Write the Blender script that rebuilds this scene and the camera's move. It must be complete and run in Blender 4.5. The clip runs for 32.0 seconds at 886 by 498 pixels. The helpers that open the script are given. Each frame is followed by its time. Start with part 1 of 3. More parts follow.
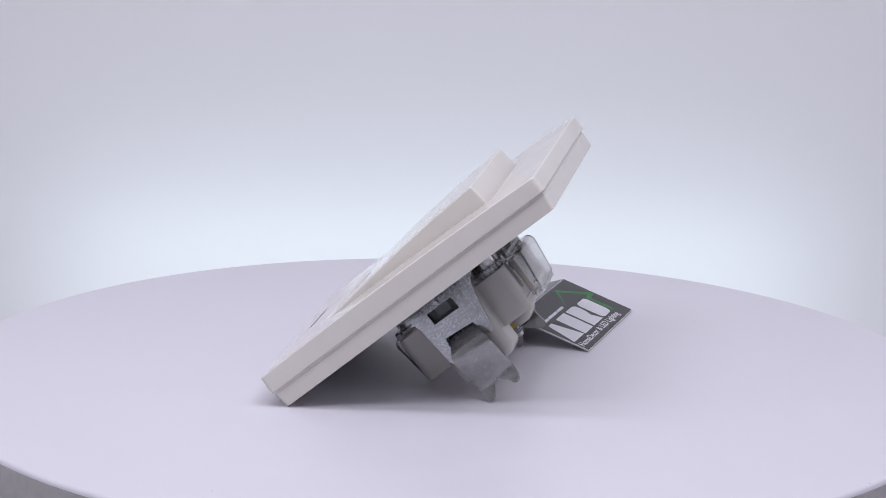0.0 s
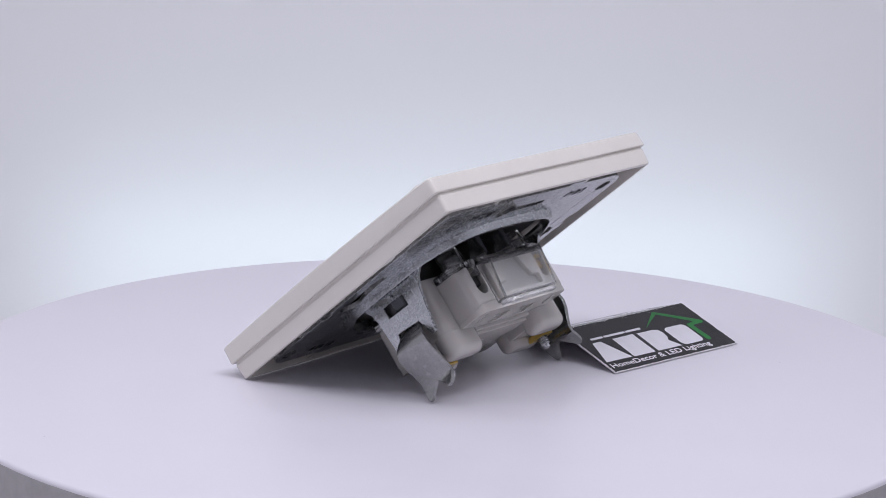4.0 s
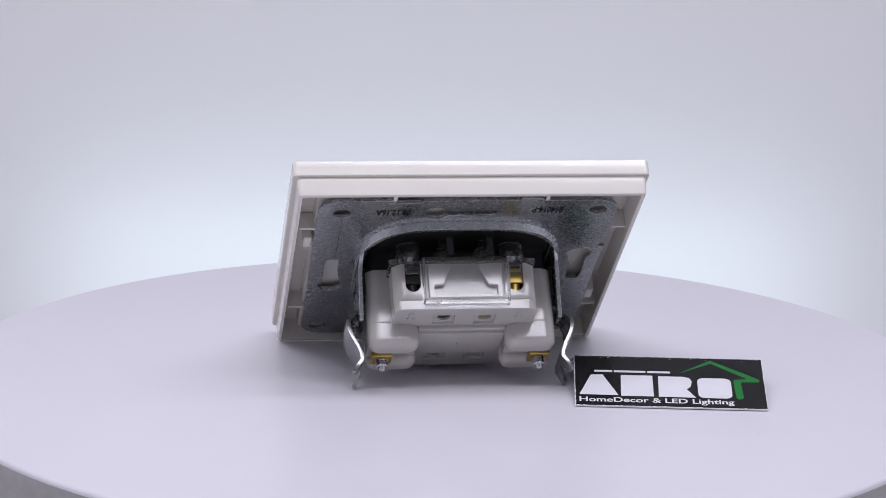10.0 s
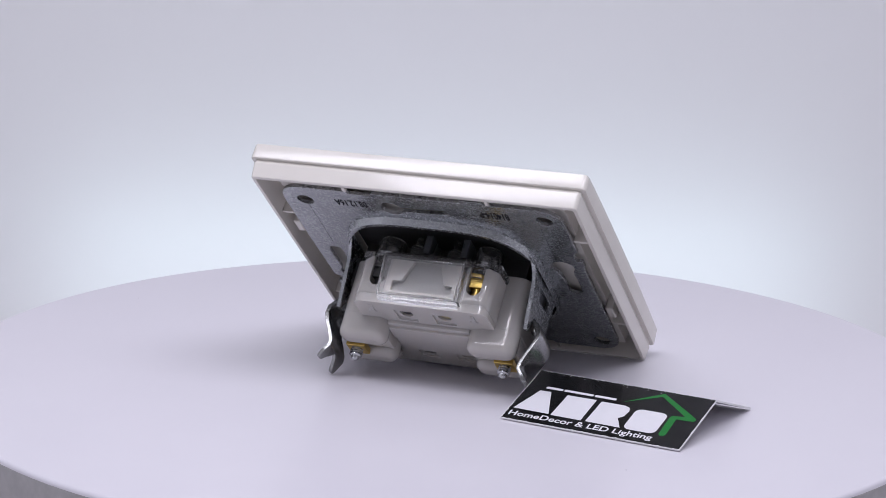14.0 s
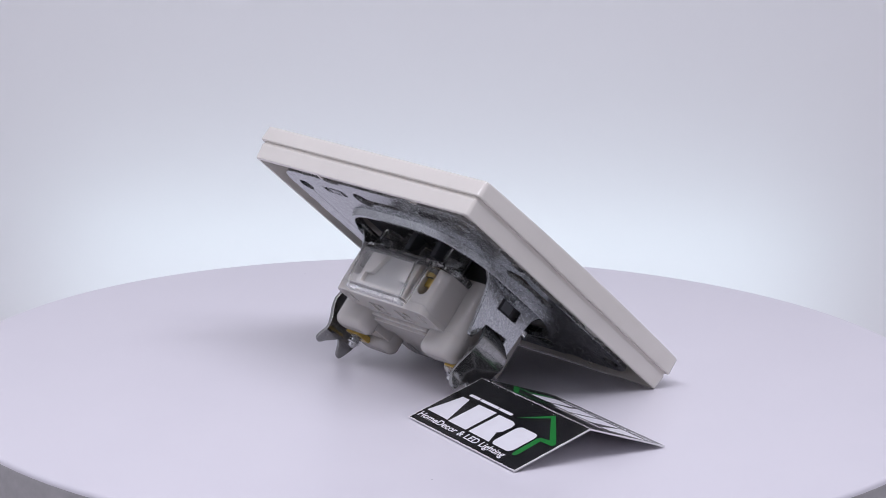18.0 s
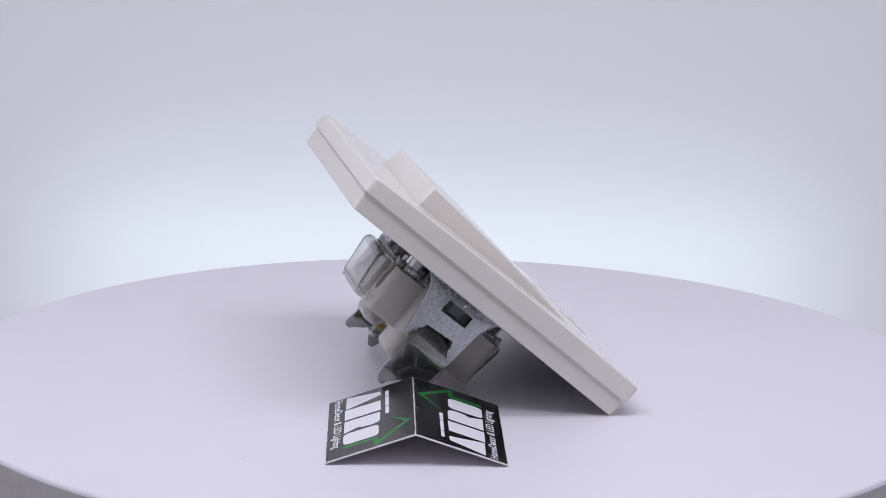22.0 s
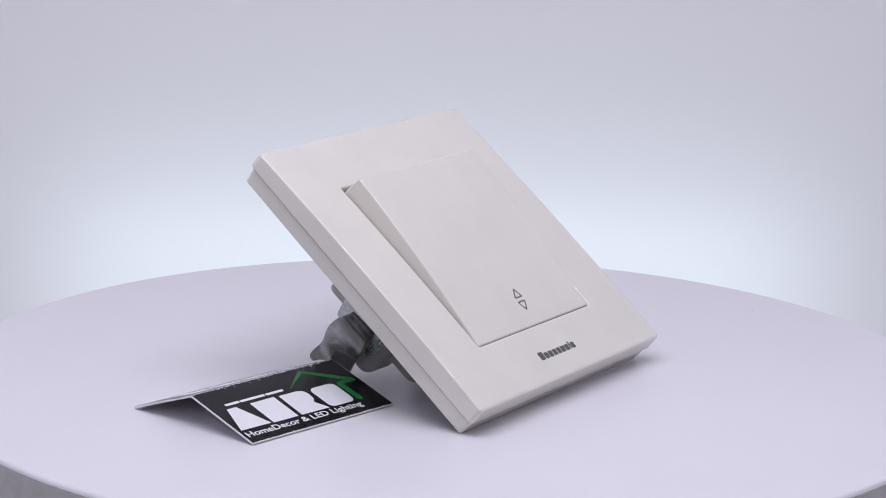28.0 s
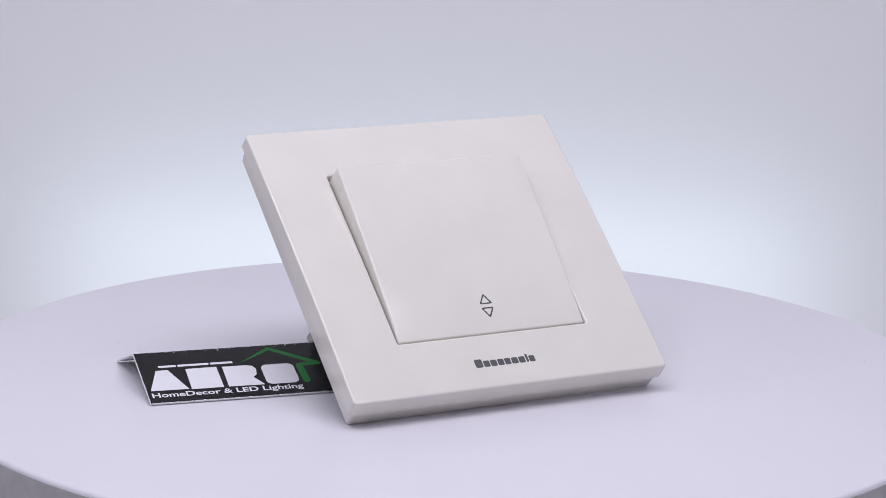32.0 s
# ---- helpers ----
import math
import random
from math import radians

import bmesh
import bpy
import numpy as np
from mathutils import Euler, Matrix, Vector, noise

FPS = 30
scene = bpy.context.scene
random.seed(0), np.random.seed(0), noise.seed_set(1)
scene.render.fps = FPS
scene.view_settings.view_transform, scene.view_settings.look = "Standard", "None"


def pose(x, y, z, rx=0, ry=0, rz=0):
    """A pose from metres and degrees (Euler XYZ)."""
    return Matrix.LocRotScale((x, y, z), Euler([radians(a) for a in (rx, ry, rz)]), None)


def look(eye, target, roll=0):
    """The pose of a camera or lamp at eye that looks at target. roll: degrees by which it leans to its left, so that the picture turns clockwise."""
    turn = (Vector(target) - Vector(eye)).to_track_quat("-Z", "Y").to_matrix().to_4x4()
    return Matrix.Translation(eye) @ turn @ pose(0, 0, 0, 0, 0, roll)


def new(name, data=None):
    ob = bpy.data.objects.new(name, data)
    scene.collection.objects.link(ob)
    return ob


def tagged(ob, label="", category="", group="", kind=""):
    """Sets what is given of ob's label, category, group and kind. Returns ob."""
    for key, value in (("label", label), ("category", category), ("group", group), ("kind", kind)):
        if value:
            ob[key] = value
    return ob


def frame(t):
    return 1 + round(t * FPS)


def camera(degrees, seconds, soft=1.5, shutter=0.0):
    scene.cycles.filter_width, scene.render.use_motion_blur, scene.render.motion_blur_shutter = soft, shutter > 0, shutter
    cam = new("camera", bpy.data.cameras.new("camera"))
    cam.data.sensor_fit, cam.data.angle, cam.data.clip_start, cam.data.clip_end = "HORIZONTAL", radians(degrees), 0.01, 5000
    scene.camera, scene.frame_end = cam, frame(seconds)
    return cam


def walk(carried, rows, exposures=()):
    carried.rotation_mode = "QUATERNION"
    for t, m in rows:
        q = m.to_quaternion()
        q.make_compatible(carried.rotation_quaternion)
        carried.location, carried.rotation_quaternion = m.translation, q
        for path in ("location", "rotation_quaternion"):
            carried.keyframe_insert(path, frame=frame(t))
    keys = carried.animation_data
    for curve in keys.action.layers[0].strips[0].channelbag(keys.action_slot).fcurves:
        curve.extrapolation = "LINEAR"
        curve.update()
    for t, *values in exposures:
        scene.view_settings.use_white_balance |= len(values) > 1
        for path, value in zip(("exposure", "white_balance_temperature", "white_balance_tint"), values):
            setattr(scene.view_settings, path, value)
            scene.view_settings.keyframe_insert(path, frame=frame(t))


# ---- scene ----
MM = 0.001

# camera: a long lens on a tripod, standing still
EYE = Vector((0.0, -0.60724, 0.170074))
PITCH, YAW, ROLL = radians(12.8558), radians(-0.1275), 1.2197
AIM = EYE + Vector((math.sin(YAW) * math.cos(PITCH), math.cos(YAW) * math.cos(PITCH), -math.sin(PITCH)))
cam = camera(20.0186, 32.0, 0.45)
CAM_POSE = look(EYE, AIM, ROLL)
walk(cam, [(0.0, CAM_POSE), (32.0, CAM_POSE)])

# turntable speed and the resting pose of the switch on it
TURN_START, TURN_RATE = 65.665, -7.288
PLATE = Matrix(((-0.963558, 0.206761, -0.169721, -0.000359), (-0.267495, -0.741628, 0.615170, 0.006591),
                (0.001324, 0.638152, 0.769909, 0.032450), (0, 0, 0, 1)))


# ---- light: LED panels of a white photo tent, and one strip hidden behind the turntable ----
def area(name, at, target, sx, sy, watts, colour):
    d = bpy.data.lights.new(name, "AREA")
    d.shape, d.size, d.size_y, d.energy, d.color = "RECTANGLE", sx, sy, watts, colour
    ob = new(name, d)
    ob.matrix_world = look(at, target)
    return ob


air = bpy.data.worlds.new("room_air")
air.use_nodes = True
air.node_tree.nodes["Background"].inputs[0].default_value = (0.64, 0.63, 0.74, 1)
air.node_tree.nodes["Background"].inputs[1].default_value = 0.40
scene.world = air
scene.view_settings.exposure = 0.03
for y in (-0.20, -0.092):
    area("tent_led_strip", (-0.015, y, 0.41), (-0.015, -0.02, 0.0), 0.50, 0.05, 0.765, (0.874, 0.87, 0.99))
area("backdrop_led_strip", (-0.005, 0.372, -0.078), (-0.005, 0.42, -0.045), 0.32, 0.012, 0.043, (0.74, 0.93, 1.0))


# ---- materials ----
def material(name):
    m = bpy.data.materials.new(name)
    m.use_nodes = True
    return m, m.node_tree, m.node_tree.nodes["Principled BSDF"]


def noise_node(nt, scale, detail=4.0, rough=0.55, stretch=None):
    co = nt.nodes.new("ShaderNodeTexCoord")
    n = nt.nodes.new("ShaderNodeTexNoise")
    n.inputs["Scale"].default_value, n.inputs["Detail"].default_value, n.inputs["Roughness"].default_value = scale, detail, rough
    if stretch:
        mp = nt.nodes.new("ShaderNodeMapping")
        mp.inputs["Scale"].default_value = stretch
        nt.links.new(co.outputs["Object"], mp.inputs["Vector"])
        nt.links.new(mp.outputs["Vector"], n.inputs["Vector"])
    else:
        nt.links.new(co.outputs["Object"], n.inputs["Vector"])
    return n


def ramp_node(nt, src, stops):
    r = nt.nodes.new("ShaderNodeValToRGB")
    while len(r.color_ramp.elements) < len(stops):
        r.color_ramp.elements.new(0.5)
    for e, (at, c) in zip(r.color_ramp.elements, stops):
        e.position, e.color = at, (*c, 1)
    nt.links.new(src, r.inputs["Fac"])
    return r


def rough_from(nt, b, src, lo, hi):
    mr = nt.nodes.new("ShaderNodeMapRange")
    mr.inputs["From Min"].default_value, mr.inputs["From Max"].default_value = 0.3, 0.7
    mr.inputs["To Min"].default_value, mr.inputs["To Max"].default_value = lo, hi
    nt.links.new(src, mr.inputs["Value"])
    nt.links.new(mr.outputs["Result"], b.inputs["Roughness"])


def bump(nt, b, src, strength, dist):
    bp = nt.nodes.new("ShaderNodeBump")
    bp.inputs["Strength"].default_value, bp.inputs["Distance"].default_value = strength, dist
    nt.links.new(src, bp.inputs["Height"])
    nt.links.new(bp.outputs["Normal"], b.inputs["Normal"])


def moulded(name, colour, lo, hi, sss=0.0, bump_strength=0.05):
    """Injection-moulded plastic with a faint mottle and fine texture."""
    m, nt, b = material(name)
    big = noise_node(nt, 60.0, 3.0)
    r = ramp_node(nt, big.outputs["Fac"], [(0.3, tuple(c * 0.97 for c in colour)), (0.7, tuple(min(1, c * 1.02) for c in colour))])
    nt.links.new(r.outputs["Color"], b.inputs["Base Color"])
    rough_from(nt, b, big.outputs["Fac"], lo, hi)
    bump(nt, b, noise_node(nt, 2500.0, 3.0).outputs["Fac"], bump_strength, 0.0001)
    b.inputs["IOR"].default_value = 1.5
    if sss:
        b.inputs["Subsurface Weight"].default_value = sss
        b.inputs["Subsurface Radius"].default_value = (0.0030, 0.0027, 0.0024)
        b.inputs["Subsurface Scale"].default_value = 1.0
    return m


def sheet_steel(name, dark, light, lo, hi, spangle, relief):
    """Zinc-plated sheet: crystal flecks at two sizes, cloudy tarnish, scratches along the rolling direction."""
    m, nt, b = material(name)
    co = nt.nodes.new("ShaderNodeTexCoord")

    def flecks(scale):
        vo = nt.nodes.new("ShaderNodeTexVoronoi")
        vo.inputs["Scale"].default_value = scale
        nt.links.new(co.outputs["Object"], vo.inputs["Vector"])
        sep = nt.nodes.new("ShaderNodeSeparateColor")
        nt.links.new(vo.outputs["Color"], sep.inputs["Color"])
        return sep

    def blend(a, c, k):
        mix = nt.nodes.new("ShaderNodeMix")
        mix.data_type = "FLOAT"
        mix.inputs[0].default_value = k
        nt.links.new(a, mix.inputs[2])
        nt.links.new(c, mix.inputs[3])
        return mix.outputs[0]

    fine, coarse = flecks(spangle), flecks(spangle * 0.42)
    crystals = blend(fine.outputs["Red"], coarse.outputs["Red"], 0.5)
    tarnish = noise_node(nt, 140.0, 5.0, 0.65)
    scratch = noise_node(nt, 700.0, 4.0, 0.6, (1.0, 0.06, 0.3))
    tone = blend(blend(crystals, tarnish.outputs["Fac"], 0.3), scratch.outputs["Fac"], 0.18)
    r = ramp_node(nt, tone, [(0.3, dark), (0.62, light), (0.8, tuple(min(1.0, c * 1.22) for c in light))])
    nt.links.new(r.outputs["Color"], b.inputs["Base Color"])
    b.inputs["Metallic"].default_value = 0.92
    rough_from(nt, b, tone, lo, hi)
    bump(nt, b, blend(crystals, scratch.outputs["Fac"], 0.5), relief, 0.0002)
    return m


def backdrop_sheet():
    m, nt, b = material("backdrop_sheet")
    r = ramp_node(nt, noise_node(nt, 4.0, 2.0).outputs["Fac"], [(0.3, (0.905, 0.90, 0.91)), (0.7, (0.915, 0.91, 0.92))])
    nt.links.new(r.outputs["Color"], b.inputs["Base Color"])
    b.inputs["Roughness"].default_value = 0.9
    return m


def simple(name, colour, rough, metal=0.0, grain=0.0, spread=0.09):
    m, nt, b = material(name)
    n = noise_node(nt, 300.0)
    r = ramp_node(nt, n.outputs["Fac"], [(0.3, tuple(c * (1 - spread) for c in colour)), (0.7, tuple(min(1, c * (1 + spread)) for c in colour))])
    nt.links.new(r.outputs["Color"], b.inputs["Base Color"])
    b.inputs["Roughness"].default_value, b.inputs["Metallic"].default_value = rough, metal
    if grain:
        bump(nt, b, noise_node(nt, 3000.0).outputs["Fac"], grain, 0.0001)
    return m


WHITE = moulded("white_gloss_plastic", (0.735, 0.70, 0.648), 0.10, 0.12, 0.0, 0.015)
HOUSING = moulded("pale_grey_plastic", (0.505, 0.485, 0.458), 0.06, 0.1, 0.5, 0.09)
# near-black; also carries painted-in shade on inner case, clamp and bore
DARK = moulded("dark_plastic_and_shade", (0.022, 0.021, 0.022), 0.35, 0.5)
SLATE = moulded("slate_plastic", (0.075, 0.08, 0.09), 0.25, 0.35)
ZINC = sheet_steel("zinc_plated_sheet", (0.345, 0.36, 0.37), (0.45, 0.465, 0.475), 0.2, 0.29, 4200.0, 0.02)
CLAW = sheet_steel("dull_zinc_claw", (0.28, 0.283, 0.283), (0.325, 0.325, 0.32), 0.21, 0.25, 1600.0, 0.005)
CREAM = simple("khaki_terminal_plastic", (0.30, 0.26, 0.14), 0.4)
BRASS = simple("brass", (0.62, 0.44, 0.13), 0.28, 1.0)
SCREW = simple("bright_screw_steel", (0.62, 0.63, 0.64), 0.22, 1.0)
INK = simple("grey_print", (0.10, 0.10, 0.105), 0.14)
SCRIBE = simple("dark_scribe", (0.10, 0.105, 0.11), 0.5, 0.6)
STAMP = simple("black_stamp_ink", (0.012, 0.012, 0.014), 0.9)
STAMP.node_tree.nodes["Principled BSDF"].inputs["IOR"].default_value = 1.2
PAPER = simple("white_card_stock", (0.80, 0.79, 0.80), 0.65, 0.0, 0.2)
PRINT = simple("black_gloss_print", (0.008, 0.008, 0.009), 0.22, 0.0, 0.06)
LETTER = simple("white_print", (0.78, 0.77, 0.81), 0.35, 0.0, 0.0, 0.02)
GREEN = simple("green_print", (0.010, 0.18, 0.03), 0.35)
for m in (PRINT, GREEN):
    m.node_tree.nodes["Principled BSDF"].inputs["IOR"].default_value = 1.41
EDGING = simple("grey_edging", (0.40, 0.385, 0.39), 0.6)
SHEET = backdrop_sheet()


def clear_plastic(name, through_part, lo, hi):
    m, nt, b = material(name)
    b.inputs["Base Color"].default_value = (0.97, 0.97, 0.97, 1)
    b.inputs["Transmission Weight"].default_value = through_part
    b.inputs["IOR"].default_value = 1.45
    n = noise_node(nt, 200.0)
    rough_from(nt, b, n.outputs["Fac"], lo, hi)
    return m


FROST = clear_plastic("frosted_polycarbonate", 0.8, 0.12, 0.3)
TUBE = clear_plastic("cloudy_polycarbonate", 0.98, 0.03, 0.08)
HAZY = clear_plastic("scuffed_polycarbonate", 0.96, 0.03, 0.09)


def laminate():
    """Lavender-white disc surface with a fine tooth and a few dust specks."""
    m, nt, b = material("disc_laminate")
    n = noise_node(nt, 40.0, 5.0)
    r = ramp_node(nt, n.outputs["Fac"], [(0.3, (0.735, 0.712, 0.766)), (0.7, (0.755, 0.732, 0.782))])
    vo = nt.nodes.new("ShaderNodeTexVoronoi")
    vo.inputs["Scale"].default_value = 55.0
    co = nt.nodes.new("ShaderNodeTexCoord")
    nt.links.new(co.outputs["Object"], vo.inputs["Vector"])
    dust = ramp_node(nt, vo.outputs["Distance"], [(0.010, (0.55, 0.55, 0.58)), (0.016, (1, 1, 1))])
    mul = nt.nodes.new("ShaderNodeMix")
    mul.data_type, mul.blend_type = "RGBA", "MULTIPLY"
    mul.inputs[0].default_value = 1.0
    nt.links.new(r.outputs["Color"], mul.inputs[6])
    nt.links.new(dust.outputs["Color"], mul.inputs[7])
    nt.links.new(mul.outputs[2], b.inputs["Base Color"])
    rough_from(nt, b, n.outputs["Fac"], 0.28, 0.38)
    bump(nt, b, noise_node(nt, 1800.0).outputs["Fac"], 0.05, 0.0001)
    return m


LAMINATE = laminate()


# ---- mesh helpers (millimetres in, metres out) ----
def part(name, bm, mat, parent, label="", sharp=32.0):
    bmesh.ops.recalc_face_normals(bm, faces=bm.faces)
    for v in bm.verts:
        v.co *= MM
    me = bpy.data.meshes.new(name)
    bm.to_mesh(me)
    bm.free()
    me.materials.append(mat)
    me.polygons.foreach_set("use_smooth", [True] * len(me.polygons))
    me.set_sharp_from_angle(angle=radians(sharp))
    ob = new(name, me)
    ob.parent = parent
    wn = ob.modifiers.new("even_shading", "WEIGHTED_NORMAL")
    wn.weight, wn.keep_sharp = 100, True
    if mat in (HAZY, FROST, TUBE):
        ob.visible_shadow = False
    if label:
        ob["label"] = label
    return ob


def rrect(hx, hy, r, n=5, cx=0.0, cy=0.0):
    pts = []
    for sx, sy, a0 in ((1, 1, 0), (-1, 1, 90), (-1, -1, 180), (1, -1, 270)):
        for i in range(n + 1):
            a = radians(a0 + 90 * i / n)
            pts.append((cx + sx * (hx - r) + r * math.cos(a), cy + sy * (hy - r) + r * math.sin(a)))
    return pts


def circle(cx, cy, r, n=20):
    return [(cx + r * math.cos(2 * math.pi * i / n), cy + r * math.sin(2 * math.pi * i / n)) for i in range(n)]


def loft(rings, closed=False, caps=False):
    """Skin over rings of equal count; closed joins the last ring to the first."""
    bm = bmesh.new()
    vs = [[bm.verts.new(p) for p in ring] for ring in rings]
    n = len(vs[0])
    for k in range(len(vs) if closed else len(vs) - 1):
        a, b = vs[k], vs[(k + 1) % len(vs)]
        for i in range(n):
            bm.faces.new((a[i], a[(i + 1) % n], b[(i + 1) % n], b[i]))
    if caps:
        bm.faces.new(vs[0][::-1])
        bm.faces.new(vs[-1])
    return bm


def ring(z, hx, hy, r, cy=0.0, n=4):
    return [(x, y, z) for x, y in rrect(hx, hy, r, n, 0.0, cy)]


def edge_bevel(bm, offset, seg=2, angle=32.0):
    sharp = [e for e in bm.edges if len(e.link_faces) == 2 and e.calc_face_angle(0) > radians(angle)]
    bmesh.ops.bevel(bm, geom=sharp, offset=offset, segments=seg, affect="EDGES", profile=0.5, clamp_overlap=True)


def prism(outline, holes, z0, z1, bev=0.0, to=None):
    """A flat plate with holes, between z0 and z1; to maps it elsewhere."""
    bm = bmesh.new()
    edges = []
    for loop in (outline, *holes):
        vs = [bm.verts.new((x, y, z0)) for x, y in loop]
        edges += [bm.edges.new((vs[i], vs[(i + 1) % len(vs)])) for i in range(len(vs))]
    bmesh.ops.triangle_fill(bm, use_beauty=True, use_dissolve=False, edges=edges)
    up = bmesh.ops.extrude_face_region(bm, geom=bm.faces[:])
    for v in up["geom"]:
        if isinstance(v, bmesh.types.BMVert):
            v.co.z = z1
    bmesh.ops.recalc_face_normals(bm, faces=bm.faces)
    if bev:
        edge_bevel(bm, bev, 1, 50.0)
    if to is not None:
        bmesh.ops.transform(bm, matrix=to, verts=bm.verts)
    return bm


def rbox(x0, x1, y0, y1, z0, z1, r=0.3, seg=2):
    bm = bmesh.new()
    bmesh.ops.create_cube(bm, size=1)
    for v in bm.verts:
        v.co = Vector(((x0 + x1) / 2 + v.co.x * (x1 - x0), (y0 + y1) / 2 + v.co.y * (y1 - y0), (z0 + z1) / 2 + v.co.z * (z1 - z0)))
    if r:
        bmesh.ops.bevel(bm, geom=bm.edges[:], offset=r, segments=seg, affect="EDGES", profile=0.5)
    return bm


def lathe(profile, n=20, cx=0.0, cy=0.0):
    return loft([[(cx + r * math.cos(2 * math.pi * i / n), cy + r * math.sin(2 * math.pi * i / n), z) for i in range(n)] for r, z in profile], caps=True)


def joined(*bms):
    out = bmesh.new()
    for b in bms:
        me = bpy.data.meshes.new("tmp")
        b.to_mesh(me)
        b.free()
        out.from_mesh(me)
        bpy.data.meshes.remove(me)
    return out


def flipped(bm, fx=1, fy=1):
    for v in bm.verts:
        v.co.x *= fx
        v.co.y *= fy
    return bm


def words(name, text, width, height, mat, parent, m, bold=0.0, depth=0.02, label=""):
    """Lettering in the built-in font, fitted to a width and height in mm, lying on the plane of m."""
    cu = bpy.data.curves.new(name, "FONT")
    cu.body, cu.size, cu.offset, cu.extrude = text, 1.0, bold, 0.0
    tmp = new("tmp_text", cu)
    bpy.context.view_layer.update()
    me = bpy.data.meshes.new_from_object(tmp.evaluated_get(bpy.context.evaluated_depsgraph_get()))
    bpy.data.objects.remove(tmp)
    bm = bmesh.new()
    bm.from_mesh(me)
    bpy.data.meshes.remove(me)
    xs, ys = [v.co.x for v in bm.verts], [v.co.y for v in bm.verts]
    x0, y0, kx, ky = min(xs), min(ys), width / (max(xs) - min(xs)), height / (max(ys) - min(ys))
    for v in bm.verts:
        v.co = m @ Vector(((v.co.x - x0) * kx, (v.co.y - y0) * ky, depth))
    return part(name, bm, mat, parent, label)


# ---- setting: white photo tent ----
def sweep():
    """Floor and back wall of one sheet, bent in a curve."""
    prof = [(-1000, -100), (300, -100), (378, -100)]
    prof += [(380 + 40 * math.sin(radians(a)), -60 - 40 * math.cos(radians(a))) for a in range(0, 91, 5)]
    prof += [(420, -58), (420, 0), (420, 520)]
    back = [(y + 3, z - 3) for y, z in reversed(prof)]
    back[-1] = (-1000, -103)
    return prism(prof + back, [], -420, 420, 0.0, Matrix(((0, 0, 1, 0), (1, 0, 0, 0), (0, 1, 0, 0), (0, 0, 0, 1))))


tagged(part("backdrop", sweep(), SHEET, None), "smooth white photo backdrop sheet, lit from behind the disc", "backdrop", kind="structure")
tagged(part("wall_west", rbox(-424, -420.5, -1000, 424, -104, 520, 0), SHEET, None), "plain white side wall of the tent", "wall", kind="structure")
tagged(part("wall_east", rbox(420.5, 424, -1000, 424, -104, 520, 0), SHEET, None), "plain white side wall of the tent", "wall", kind="structure")
tagged(part("ceiling", rbox(-424, 424, -300, 424, 520.5, 524, 0), SHEET, None), "plain white top of the photo tent", "ceiling", kind="structure")


# ---- turntable ----
def turntable_disc():
    top = new("turntable")
    tagged(top, "round white turntable disc with a smooth matt top", "turntable")
    R = 126.0
    prof = [(R - 2.5, -9.6), (R - 1.2, -9.4), (R - 1.0, -9.0), (R - 1.0, -1.2), (R - 0.06, -1.1), (R - 0.1, -0.75), (R - 0.24, -0.42), (R - 0.46, -0.18), (R - 0.75, -0.05), (R - 1.1, 0.0)]
    part("disc", lathe(prof, 240), LAMINATE, top)
    edge = [(R - 0.98, -9.3), (R - 0.3, -9.2), (R, -8.8), (R, -1.25), (R - 0.08, -1.13), (R - 0.98, -1.21)]
    rings = [[(r * math.cos(2 * math.pi * i / 200), r * math.sin(2 * math.pi * i / 200), z) for i in range(200)] for r, z in edge]
    part("edge_band", loft(rings, closed=True), EDGING, top, "matt grey edge band")
    part("hub", lathe([(30, -12.0), (30, -9.7)], 48), DARK, top)
    return top


turntable = turntable_disc()
base = tagged(new("motor_drum"), "dark round motor drum standing under the turntable", "motor")
part("casing", lathe([(70, -100), (70, -20), (66, -14), (40, -12.3)], 64), DARK, base)


# ---- the light switch; its own axes: x right, y up, z out of the front ----
switch = tagged(new("light_switch"), "white two-way rocker light switch leaning on its metal claws", "light switch")


def frame_bow(y):
    """The front of the frame is gently arched from top to bottom."""
    return 0.95 - 0.9 * ((y + 8.0) / 48.0) ** 2


def key_bow(y):
    return 0.68 * (1 - ((y + 1.0) / 25.2) ** 2)


def arched(bm, bow, above, step=4.0):
    for k in range(-10, 11):
        bmesh.ops.bisect_plane(bm, geom=bm.verts[:] + bm.edges[:] + bm.faces[:], plane_co=(0, k * step + 0.013, 0), plane_no=(0, 1, 0))
    for v in bm.verts:
        if v.co.z > above:
            v.co.z += bow(v.co.y)
    return bm


def frame_cover():
    up = 0.35
    rings = [ring(-2.2, 25.65, 25.90, 0.5, 0.2), ring(-0.75, 25.65, 25.90, 0.5, 0.2), ring(-0.36, 25.72, 25.97, 0.55, 0.2), ring(-0.12, 25.9, 26.15, 0.65, 0.2),
             ring(-0.02, 26.15, 26.40, 0.8, 0.2), ring(0.0, 26.4, 26.65, 0.9, 0.2),
             ring(0.0, 41.85, 40.65, 0.9, up), ring(-0.05, 42.1, 40.9, 1.0, up), ring(-0.18, 42.3, 41.1, 1.05, up), ring(-0.4, 42.42, 41.22, 1.1, up),
             ring(-3.75, 42.52, 41.35, 1.2, up), ring(-4.0, 42.4, 41.22, 1.1, up), ring(-4.1, 42.15, 40.95, 1.0, up), ring(-4.12, 40.9, 39.9, 0.8, up), ring(-2.2, 39.6, 38.8, 0.8, up)]
    return arched(loft(rings, closed=True), frame_bow, -1.0)


part("cover_frame", frame_cover(), WHITE, switch, "glossy white square cover frame")


